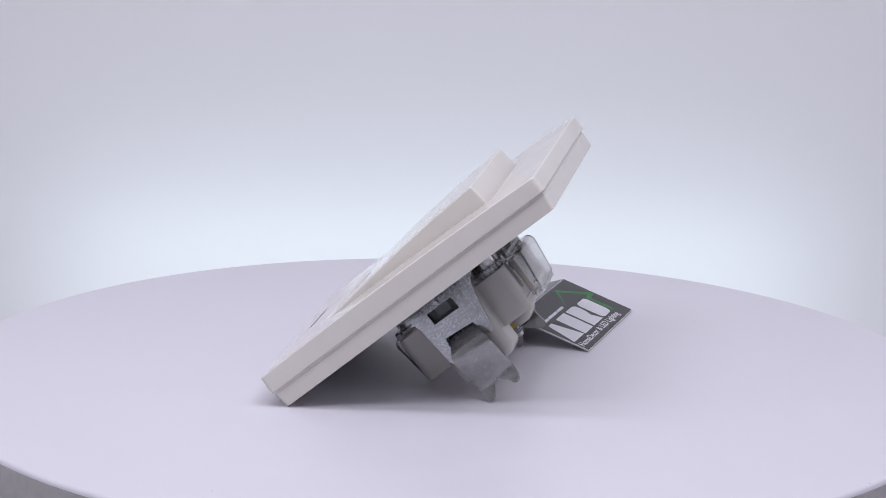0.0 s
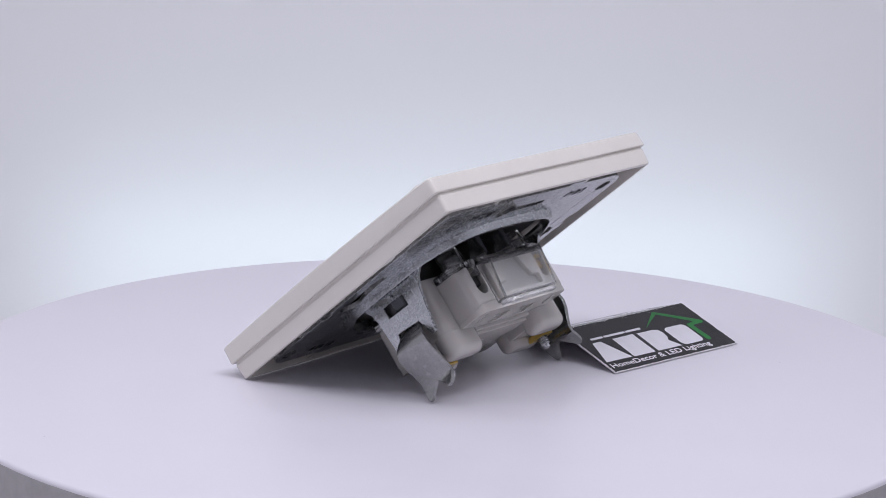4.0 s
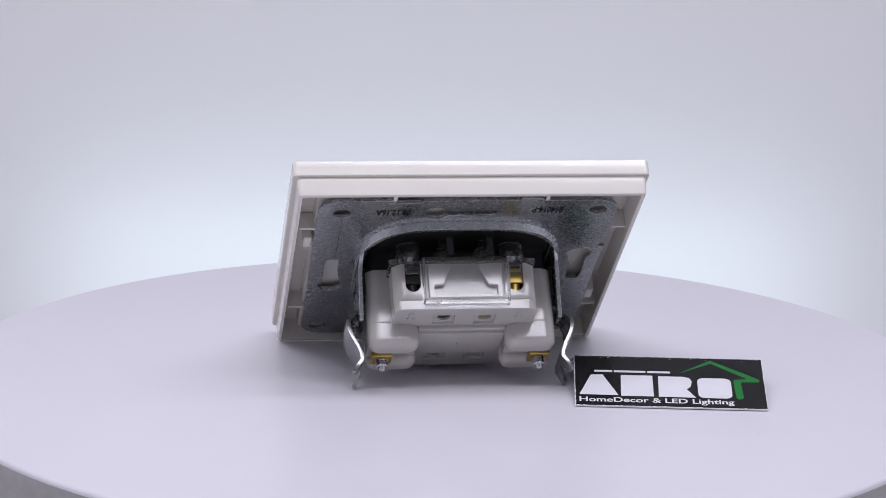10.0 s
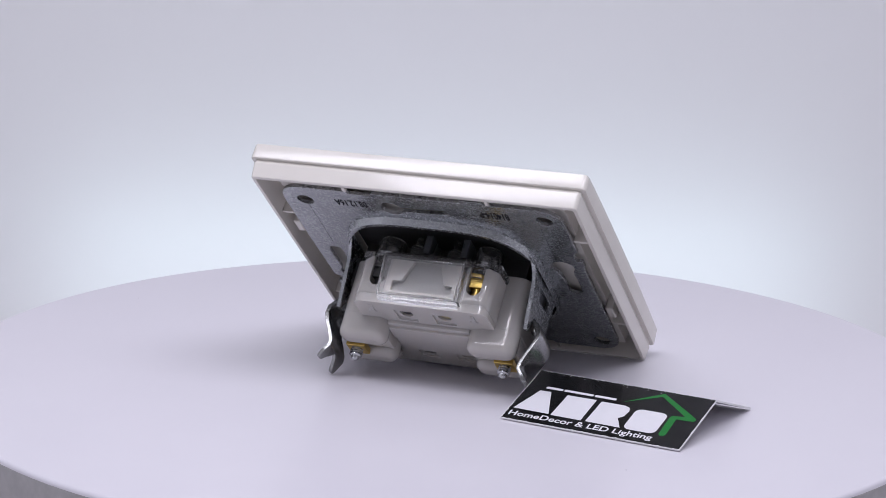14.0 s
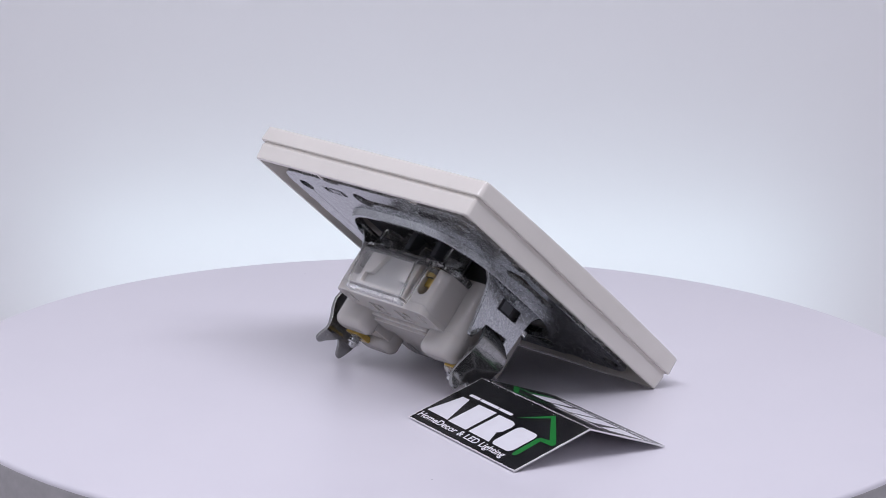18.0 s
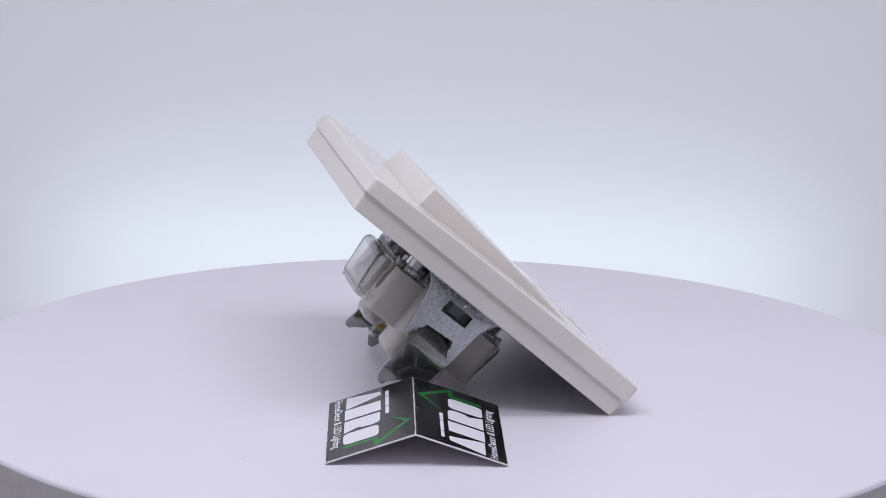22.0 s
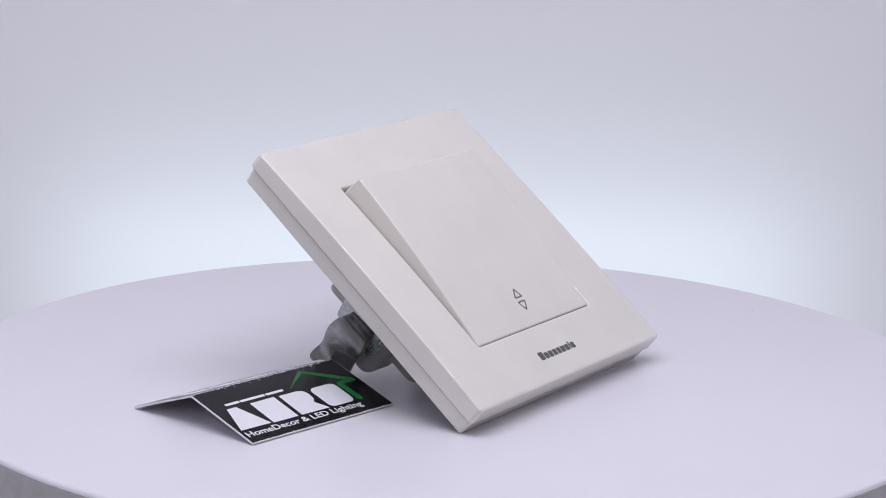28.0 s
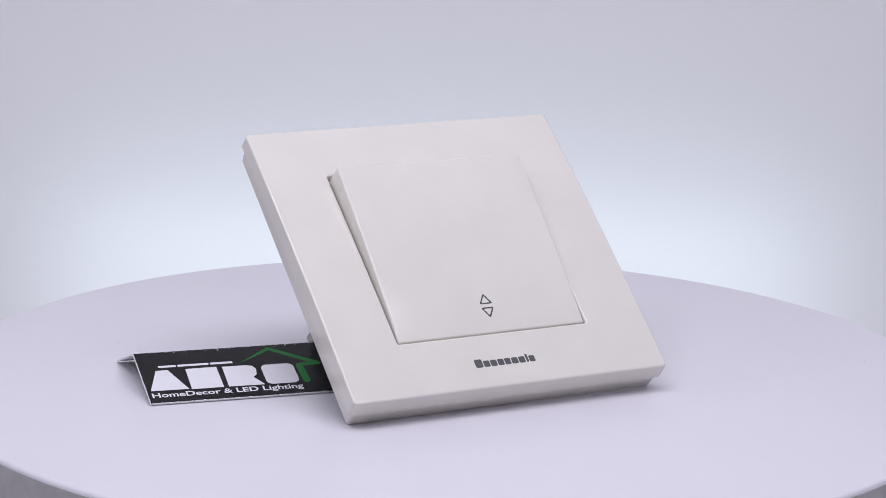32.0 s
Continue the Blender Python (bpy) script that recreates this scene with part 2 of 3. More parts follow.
def rear_skirt():
    up = 0.25
    rings = [ring(-4.0, 41.4, 40.5, 0.8, up), ring(-4.6, 41.4, 40.55, 0.8, up), ring(-4.85, 41.48, 40.7, 0.9, up), ring(-5.0, 41.55, 40.8, 0.9, up), ring(-8.6, 41.3, 40.5, 0.9, up), ring(-8.82, 41.15, 40.35, 0.8, up),
             ring(-8.9, 40.95, 40.15, 0.8, up), ring(-8.9, 40.35, 39.45, 0.5, up), ring(-8.7, 40.2, 39.3, 0.5, up), ring(-3.0, 39.6, 38.75, 0.5, up), ring(-3.0, 36.4, 36.9, 0.5), ring(-6.0, 36.2, 36.7, 0.5), ring(-6.0, 23.4, 23.4, 0.5), ring(-3.2, 23.4, 23.4, 0.5), ring(-3.2, 27.5, 27.5, 0.5), ring(-2.3, 27.5, 27.5, 0.5), ring(-2.3, 39.6, 38.9, 0.6)]
    return loft(rings, closed=True)


part("rear_skirt", rear_skirt(), WHITE, switch, "white hollow rear skirt of the frame")
for x in (18.2, -18.2):
    for y in (1, -1):
        part("rib", rbox(x - 0.45, x + 0.45, min(y * 36.2, y * 39.1), max(y * 36.2, y * 39.1), -8.3, -3.1, 0.12, 1), WHITE, switch)
for y in (21.0, -22.4):
    for x in (1, -1):
        part("rib", rbox(min(x * 35.9, x * 39.9), max(x * 35.9, x * 39.9), y - 0.4, y + 0.4, -7.6, -3.1, 0.12, 1), WHITE, switch)
for x, y in ((37.4, 14.7), (-37.1, -15.7)):
    part("clip", rbox(x - 1.0, x + 1.0, y - 2.4, y + 2.4, -8.0, -3.1, 0.25, 1), WHITE, switch)


def rocker_bm():
    bm = bmesh.new()
    lo = [bm.verts.new(p) for p in ((-25.4, -25.6, -2.6), (25.4, -25.6, -2.6), (25.4, 25.4, -2.6), (-25.4, 25.4, -2.6))]
    hi = [bm.verts.new(p) for p in ((-25.35, -25.48, 0.55), (25.35, -25.48, 0.55), (25.35, 24.45, 5.85), (-25.35, 24.45, 5.85))]
    bm.faces.new(lo[::-1])
    bm.faces.new(hi)
    for i in range(4):
        bm.faces.new((lo[i], lo[(i + 1) % 4], hi[(i + 1) % 4], hi[i]))
    bmesh.ops.bevel(bm, geom=bm.edges[:], offset=0.45, segments=3, affect="EDGES", profile=0.5)
    return arched(bm, key_bow, -0.5)


rocker = part("rocker", rocker_bm(), WHITE, switch, "large tilted glossy white rocker key")
SLOPE = math.atan2(5.3, 49.85)


def on_rocker(x, y):
    tilt = SLOPE + (key_bow(y + 0.5) - key_bow(y - 0.5))
    return Matrix.Translation((x, y, 0.55 + (y + 25.4) * 5.3 / 49.85 + key_bow(y))) @ Matrix.Rotation(tilt, 4, "X")


def arrow_bm(tri, width):
    c = Vector((sum(p[0] for p in tri) / 3, sum(p[1] for p in tri) / 3))
    inner = [tuple(c + (Vector(p) - c) * (1 - width)) for p in tri]

    def soft(points):
        out = []
        for i in range(3):
            p, a, b = Vector(points[i]), Vector(points[i - 1]), Vector(points[(i + 1) % 3])
            a, b = p.lerp(a, 0.16), p.lerp(b, 0.16)
            for k in (0.0, 0.25, 0.5, 0.75, 1.0):
                out.append(tuple(a.lerp(p, k).lerp(p.lerp(b, k), k)))
        return out
    return prism(soft(tri), [soft(inner)], -0.02, 0.035, to=on_rocker(0.75, -18.2))


part("arrow_mark", arrow_bm([(-1.8, 0.45), (1.8, 0.45), (0.0, 3.4)], 0.36), INK, rocker, "printed grey outline arrow")
part("arrow_mark", arrow_bm([(-1.8, -0.45), (0.0, -3.4), (1.8, -0.45)], 0.36), INK, rocker, "printed grey outline arrow")
# maker's mark: plain blocks in place of the lettering
at = -8.3
for w, h in ((2.0, 2.3), (1.65, 1.75), (1.7, 1.75), (1.65, 1.75), (1.6, 1.75), (1.75, 1.75), (1.7, 1.75), (0.62, 2.3), (1.55, 1.75)):
    on_frame = Matrix.Translation((0, -34.0, frame_bow(-34.0))) @ Matrix.Rotation(frame_bow(-33.5) - frame_bow(-34.5), 4, "X")
    part("logo_block", prism(rrect(w / 2, h / 2, 0.32, 3, at + w / 2, -1.0 + h / 2), [], -0.02, 0.03, 0.0, on_frame), INK, switch)
    at += w + 0.24


# galvanised mounting bracket
def opening(inset, n=72):
    """Arched opening of the bracket: a rounded square with bowed sides."""
    out = []
    for i in range(n):
        a = 2 * math.pi * i / n
        c, d = math.cos(a), math.sin(a)
        out.append(((25.2 - inset) * math.copysign(abs(c) ** (2 / 3.4), c), (26.3 - inset) * math.copysign(abs(d) ** (2 / 3.4), d)))
    return out


def bracket_plate():
    o = []
    o += [(18.0, 36.6), (17.4, 35.6), (12.0, 35.6), (11.4, 36.6), (-11.4, 36.6), (-12.0, 37.7), (-16.8, 37.7), (-17.4, 36.6)]
    o += [(-36 + 5.5 + 5.5 * math.cos(radians(a)), 36.6 - 5.5 + 5.5 * math.sin(radians(a))) for a in range(90, 181, 15)]
    o += [(-36, 17), (-34.6, 15.5), (-34.6, 12.2), (-36.2, 12), (-36.2, 9.5), (-35.8, 9)]
    o += [(-35.8 + 5.5 + 5.5 * math.cos(radians(a)), -36.4 + 5.5 + 5.5 * math.sin(radians(a))) for a in range(180, 271, 15)]
    o += [(-18, -36.4), (-17.4, -35.4), (-12, -35.4), (-11.4, -36.4), (11.4, -36.4), (12, -37.0), (16.8, -37.0), (17.4, -36.4)]
    o += [(35.8 - 5.5 + 5.5 * math.cos(radians(a)), -36.4 + 5.5 + 5.5 * math.sin(radians(a))) for a in range(-90, 1, 15)]
    o += [(35.8, -13.5), (34.4, -13.2), (34.4, -10.4), (35.8, -10), (36, 9.5), (36, 17.5)]
    o += [(36 - 5.5 + 5.5 * math.cos(radians(a)), 36.6 - 5.5 + 5.5 * math.sin(radians(a))) for a in range(0, 91, 15)]
    bean = [(32.4, 5.6), (30.6, 6.4), (28.7, 5.6), (29.0, 2.0), (28.7, -2.5), (28.0, -5.2), (26.9, -6.8), (26.8, -8.2), (28.2, -10.0), (30.1, -10.9),
            (32.2, -10.2), (33.2, -8.6), (33.1, -7.0), (32.2, -5.4), (32.5, -1.0)]
    for _ in range(2):
        bean = [tuple(Vector(bean[i]).lerp(Vector(bean[(i + 1) % len(bean)]), k)) for i in range(len(bean)) for k in (0.25, 0.75)]
    key = [(7.7 + 2.9 * math.cos(radians(a)), 30.2 + 2.9 * math.sin(radians(a))) for a in range(200, 521, 20)] + [(4.9, 31.3), (-5.6, 31.7), (-6.6, 31.4), (-7.0, 30.7), (-6.6, 30.0), (-5.6, 29.6), (4.9, 29.2)]
    holes = [opening(0.0), circle(30.3, 30.4, 2.15), circle(-31.2, 31.6, 2.15), circle(31.6, -31.7, 2.15), circle(-31.4, -31.7, 2.15),
             bean, [(-0.2 - x, 0.5 - y) for x, y in bean], key, [(-x, -y) for x, y in key]]
    return prism(o, holes, -8.4, -7.4, 0.16)


bracket = part("bracket", bracket_plate(), ZINC, switch, "zinc-plated steel mounting bracket", 3.0)


def collar():
    """Drawn lip round the opening, with a burr where it leaves the sheet."""
    rnd = random.Random(4)

    def r(z, inset, rough=0.0):
        out = []
        for x, y in opening(0.0, 144):
            k = min(1.0, max(0.0, (abs(y) - 11.0) / 9.0))
            k = inset * (0.2 + 0.8 * k * k * (3 - 2 * k))
            h = math.hypot(x, y)
            out.append((x - k * x / h, y - k * y / h, z - rough * rnd.random()))
        return out
    return loft([r(-7.5, 0.0), r(-8.36, -0.1), r(-8.5, -0.06, 0.12), r(-8.55, 0.14), r(-10.0, 0.7), r(-10.18, 0.88), r(-10.22, 1.12), r(-10.22, 1.8), r(-9.0, 1.9), r(-7.5, 1.5)], closed=True)


part("collar", collar(), ZINC, bracket, "rolled collar round the bracket opening")
SIDE = Matrix(((0, 0, 1, 0), (1, 0, 0, 0), (0, 1, 0, 0), (0, 0, 0, 1)))  # (y, z, x) to (x, y, z)


def wing():
    o = [(16.6, -8.6), (14.6, -8.95), (13.2, -9.4), (11.9, -10.2), (10.4, -11.6), (9.4, -13.6), (8.7, -17.0), (7.9, -21.5), (7.4, -24.4), (7.0, -25.1), (6.0, -25.2), (5.0, -23.4), (4.1, -20.6),
         (-3.6, -20.0), (-3.9, -21.5), (-4.2, -25.2), (-4.9, -26.0), (-6.0, -26.0), (-6.6, -25.2), (-7.0, -20.0), (-7.6, -14.5), (-8.3, -12.2), (-9.6, -10.6), (-11.3, -9.6), (-13.0, -9.1), (-15.0, -8.6)]
    win = [(3.6, -12.6), (3.75, -15.7), (-3.6, -15.6), (-3.7, -12.6)]
    bm = prism(o, [win], 24.0, 25.0, 0.12, SIDE)
    for v in bm.verts:
        v.co.x -= 24.95 - (25.2 * (1 - (abs(v.co.y) / 26.3) ** 3.4) ** (1 / 3.4) - 0.25)
    return bm


def claw_bm():
    rows = [(21.9, -19.6, -3.2, 3.6), (22.9, -20.9, -3.2, 3.7), (24.6, -21.9, -3.3, 3.9), (26.3, -23.0, -3.5, 4.8), (27.3, -24.6, -4.6, 5.5), (27.4, -26.4, -5.0, 5.8), (26.7, -28.6, -4.9, 5.8),
            (25.5, -31.0, -4.8, 5.6), (24.6, -33.2, -4.8, 5.5), (24.5, -35.0, -4.9, 5.6)]
    fork_a = [(24.8, -36.2, -4.8, -0.9), (25.2, -37.4, -4.5, -1.7), (25.6, -38.3, -4.2, -2.4), (25.8, -38.7, -3.9, -3.0)]
    fork_b = [(25.0, -36.2, 1.6, 5.7), (25.6, -37.2, 2.9, 5.7), (26.2, -38.0, 3.4, 5.4), (26.5, -38.4, 3.9, 4.8)]
    bm = bmesh.new()
    n = 8

    def strip(rr, first=None):
        last = first
        for x, z, a, b in rr:
            # slight dish across the width
            cur = [bm.verts.new((x - 0.35 * (2 * i / n - 1) ** 2, a + (b - a) * i / n, z)) for i in range(n + 1)]
            if last:
                for i in range(n):
                    bm.faces.new((last[i], last[i + 1], cur[i + 1], cur[i]))
            last = cur
        return last

    end = strip(rows)
    for fork, half in ((fork_a, end[:n // 2 + 1]), (fork_b, end[n // 2:])):
        last = half
        for x, z, a, b in fork:
            cur = [bm.verts.new((x, a + (b - a) * i / (n // 2), z)) for i in range(n // 2 + 1)]
            for i in range(n // 2):
                bm.faces.new((last[i], last[i + 1], cur[i + 1], cur[i]))
            last = cur
    bmesh.ops.recalc_face_normals(bm, faces=bm.faces)
    bmesh.ops.solidify(bm, geom=bm.faces[:], thickness=0.95)
    bmesh.ops.recalc_face_normals(bm, faces=bm.faces)
    edge_bevel(bm, 0.14, 2, 50.0)
    return bm


def screw_bm(x):
    prof = [(0.9, -26.0)]
    z = -28.0
    while z > -34.4:
        prof += [(1.1, z), (1.6, z - 0.22), (1.6, z - 0.34), (1.1, z - 0.58)]
        z -= 0.62
    prof += [(1.1, -35.0), (0.9, -35.5), (0.35, -35.8)]
    return lathe(prof, 16, x, 0.0)


for sx in (1, -1):
    part("wing", flipped(wing(), sx), ZINC, bracket, "bent steel side wing with a window")
    part("rivet_dot", flipped(prism(circle(-0.1, -11.4, 0.55, 12), [], 24.9, 25.5, 0.12, SIDE), sx), ZINC, bracket)
    claw = part("claw", flipped(claw_bm(), sx), CLAW, switch, "curved forked steel spreader claw")
    part("claw_nub", flipped(rbox(24.0, 26.15, -0.5, 1.7, -23.8, -21.4, 0.75, 3), sx), CLAW, claw)
    part("spreader_screw", screw_bm(19.4 * sx), SCREW, switch, "bright threaded clamping screw")
    part("brass_nut", rbox(19.4 * sx - 2.5, 19.4 * sx + 2.5, -2.6, 2.1, -32.7, -31.2, 0.15, 1), BRASS, switch, "square brass nut plate")

BACK = Matrix(((1, 0, 0, 0), (0, -1, 0, 0), (0, 0, -1, 0), (0, 0, 0, 1)))
words("date_stamp", "08.12.16A", 8.3, 3.1, STAMP, bracket, Matrix.Translation((14.0, 32.5, -8.4)) @ BACK, 0.025, label="black stamped date code")
words("part_stamp", "814014-P", 7.4, 3.1, STAMP, bracket, Matrix.Translation((-22.6, 33.5, -8.4)) @ BACK, 0.025, label="black stamped part code")
for i, w in enumerate((1.2, 0.9, 1.3, 0.8, 1.2)):
    x = 15.0 + 1.75 * i
    part("stamp_bar", rbox(x, x + w, -33.4, -31.2, -8.43, -8.38, 0), STAMP, bracket)
for x, y0, y1 in ((30.1, 9.0, 28.2), (-29.5, 11.2, 28.0)):
    part("scribe_line", rbox(x - 0.06, x + 0.06, y0, y1, -8.412, -8.36, 0), SCRIBE, bracket, "thin dark scribed line")

# mechanism body
# the hollow's shade is put into the near-black colour of this block
part("inner_case", joined(rbox(-22.5, 22.5, -21.5, 21.5, -7.0, -2.9, 0.5), rbox(-21.5, 21.5, -7.0, 7.0, -12.6, -6.9, 0.3)), DARK, switch, "inner case behind the rocker, dark colour stands in for shade")
for x in (2.6, -7.2):
    for y in (1, -1):
        part("inner_rib", flipped(rbox(x - 0.9, x + 0.9, 7.2, 15.0, -11.8, -6.8, 0.2, 1), 1, y), SLATE, switch)


def round_block(hx, hy, r, cx, cy, z_in, z_out, soft_edge):
    """A rounded bar whose outer rim is a quarter circle."""
    def at(z, d):
        return [(x, y, z) for x, y in rrect(hx - d, hy - d, max(r - d, 0.25), 7, cx, cy)]
    rim = [(soft_edge * (1 - math.sin(radians(k))), soft_edge * (1 - math.cos(radians(k)))) for k in range(0, 91, 15)]
    return loft([at(z_in, 0)] + [at(z_out + up, d) for up, d in rim], caps=True)


housing = part("housing", round_block(23.1, 8.0, 3.2, 0.0, 0.0, -12.2, -27.0, 1.0), HOUSING, switch, "pale grey moulded mechanism housing")
for x in (23.15, -23.15):
    part("side_pad", rbox(x - 0.55, x + 0.55, -6.0, 6.0, -18.4, -10.6, 0.2, 1), DARK, housing, "dark pad behind the wing window")
    part("side_key", rbox(x - 0.6, x + 0.9, -1.7, 2.2, -15.2, -11.0, 0.25, 1) if x > 0 else rbox(x - 0.9, x + 0.6, -1.7, 2.2, -15.2, -11.0, 0.25, 1), SLATE, housing, "slate-grey catch seen in the wing window")
for sx in (1, -1):
    for sy in (1, -1):
        lobe = round_block(6.3, 3.05, 2.95, 16.7, 4.85, -25.0, -32.6, 2.1)
        part("boss", flipped(lobe, sx, sy), HOUSING, housing)
    core = rbox(10.9, 22.9, -3.2, 3.2, -30.5, -25.0, 0.4)
    part("boss_web", flipped(core, sx), HOUSING, housing)
part("mid_ledge", rbox(-10.7, 10.7, -7.4, 7.0, -27.9, -26.0, 0.3), HOUSING, housing)
part("mid_rib", rbox(-10.6, 10.6, 0.2, 5.6, -28.6, -27.2, 0.25), HOUSING, housing)
part("mid_rib", rbox(-10.6, 0.5, -1.6, 0.0, -28.3, -27.2, 0.2), HOUSING, housing)


def terminal_block():
    """One terminal bank: block with two wire throats, wire-entry faces and a thicker middle."""
    face = Matrix(((1, 0, 0, 0), (0, 0, 1, 0), (0, 1, 0, 0), (0, 0, 0, 1)))
    cut = [(17.4, -14.8), (14.4, -14.8)] + [(12.55 + 1.85 * math.cos(radians(a)), -20.4 + 1.9 * math.sin(radians(a))) for a in range(0, -181, -15)] + [(10.7, -14.8)]
    cut += [(-10.7, -14.8)] + [(-12.55 + 1.85 * math.cos(radians(a)), -20.4 + 1.9 * math.sin(radians(a))) for a in range(0, -181, -15)] + [(-14.4, -14.8), (-17.4, -14.8)]
    front = prism(cut + [(-17.4, -25.6), (17.4, -25.6)], [], 7.2, 16.4, 0.0, face)
    corners = [e for e in front.edges if all(abs(v.co.x) > 17.3 and v.co.y > 16.3 for v in e.verts)]
    bmesh.ops.bevel(front, geom=corners, offset=2.2, segments=6, affect="EDGES", profile=0.5)
    edge_bevel(front, 0.5, 2, 60.0)
    mid = rbox(-10.2, 10.2, 15.0, 16.5, -26.2, -15.2, 0.4)
    return joined(front, mid)


def latch_plate():
    """Raised plate on the block with a sunk bar and trapezium, open at the top."""
    face = Matrix(((1, 0, 0, 0), (0, 0, 1, 0), (0, 1, 0, 0), (0, 0, 0, 1)))
    o = [(-9.0, -24.8), (9.0, -24.8), (9.0, -15.6), (3.2, -15.6), (5.4, -21.2), (7.7, -21.4), (7.7, -23.9), (-7.7, -23.9), (-7.7, -21.4), (-5.4, -21.2), (-3.2, -15.6), (-9.0, -15.6)]
    return prism(o, [], 16.45, 17.9, 0.15, face)


def entry_face():
    """Face of the block with two sunk squares round the wire-release holes."""
    o = [(-17.3, 7.3)] + [(-15.1 + 2.2 * math.cos(radians(a)), 14.1 + 2.2 * math.sin(radians(a))) for a in range(180, 89, -15)]
    o += [(15.1 + 2.2 * math.cos(radians(a)), 14.1 + 2.2 * math.sin(radians(a))) for a in range(90, -1, -15)] + [(17.3, 7.3)]
    holes = [[(x - 2.6, 7.75), (x + 2.6, 7.75), (x + 2.6, 12.7), (x - 2.6, 12.7)] for x in (4.9, -5.1)]
    return prism(o, holes, -26.95, -24.6, 0.1)


def entry_floor(x):
    return prism([(x - 2.9, 7.5), (x + 2.9, 7.5), (x + 2.9, 13.0), (x - 2.9, 13.0)], [circle(x, 10.6, 1.65, 22)], -26.4, -25.75, 0.0)


def clear_cover():
    """Flange of thick pieces along the block, with square lips in the wire throats."""
    parts = []
    for s in (1, -1):
        for x0, x1, y1 in ((14.6, 17.9, 15.4), (10.6, 14.4, 16.6)):
            parts.append(flipped(rbox(x0, x1, 8.2, y1, -14.72, -12.9, 0.35), s))
        parts.append(rbox(s * 12.55 - 1.5, s * 12.55 + 1.5, 14.2, 16.9, -17.6, -14.8, 0.3))
    parts.append(rbox(-10.4, 10.4, 8.2, 17.4, -14.6, -13.3, 0.3))
    return joined(*parts)


def cover_lid(high):
    """Clear thin-walled box over the latch: a shell rounded towards the bracket, closed by two cheeks."""
    def profile(inset):
        out = [(-14.6 - inset, 16.6)]
        r = 1.9 - inset * 0.6
        out += [(-14.6 - inset - r + r * math.cos(radians(a)), high - inset - r + r * math.sin(radians(a))) for a in range(0, 91, 15)]
        r = 0.5 - inset * 0.5
        out += [(-25.8 + inset + r - r * math.sin(radians(a)), high - 1.2 - inset - r + r * math.cos(radians(a))) for a in range(0, 91, 30)]
        return out + [(-25.8 + inset, 16.6)]
    across = Matrix(((0, 0, 1, 0), (0, 1, 0, 0), (1, 0, 0, 0), (0, 0, 0, 1)))
    shell = prism(profile(0.0) + profile(0.55)[::-1], [], -9.9, 9.9, 0.06, across)
    cheeks = [prism(profile(0.0), [], x, x + 0.58, 0.1, across) for x in (-10.49, 9.91)]
    return joined(shell, *cheeks)


def frosted_lip():
    """Rough snapped edge along the free end of the lid."""
    rnd = random.Random(21)
    xs = [-10.2 + 20.4 * i / 44 for i in range(45)]
    front = [(x, 19.0 + rnd.uniform(-0.35, 0.2)) for x in xs]
    return prism(front + [(10.2, 17.0), (-10.2, 17.0)], [], -26.75, -25.85, 0.12)


def tubes():
    out = []
    for s in (1, -1):
        out.append(lathe([(3.5, -13.7), (3.5, -8.6), (3.1, -8.0), (2.5, -8.0), (2.5, -13.7)], 24, s * 12.6, 11.6))
    return out


def pegs():
    return [lathe([(2.1, -14.4), (1.9, -10.6), (1.6, -10.2), (0.85, -10.0), (0.8, -7.8), (0.5, -7.5)], 16, s * 4.9, 14.2) for s in (1, -1)]


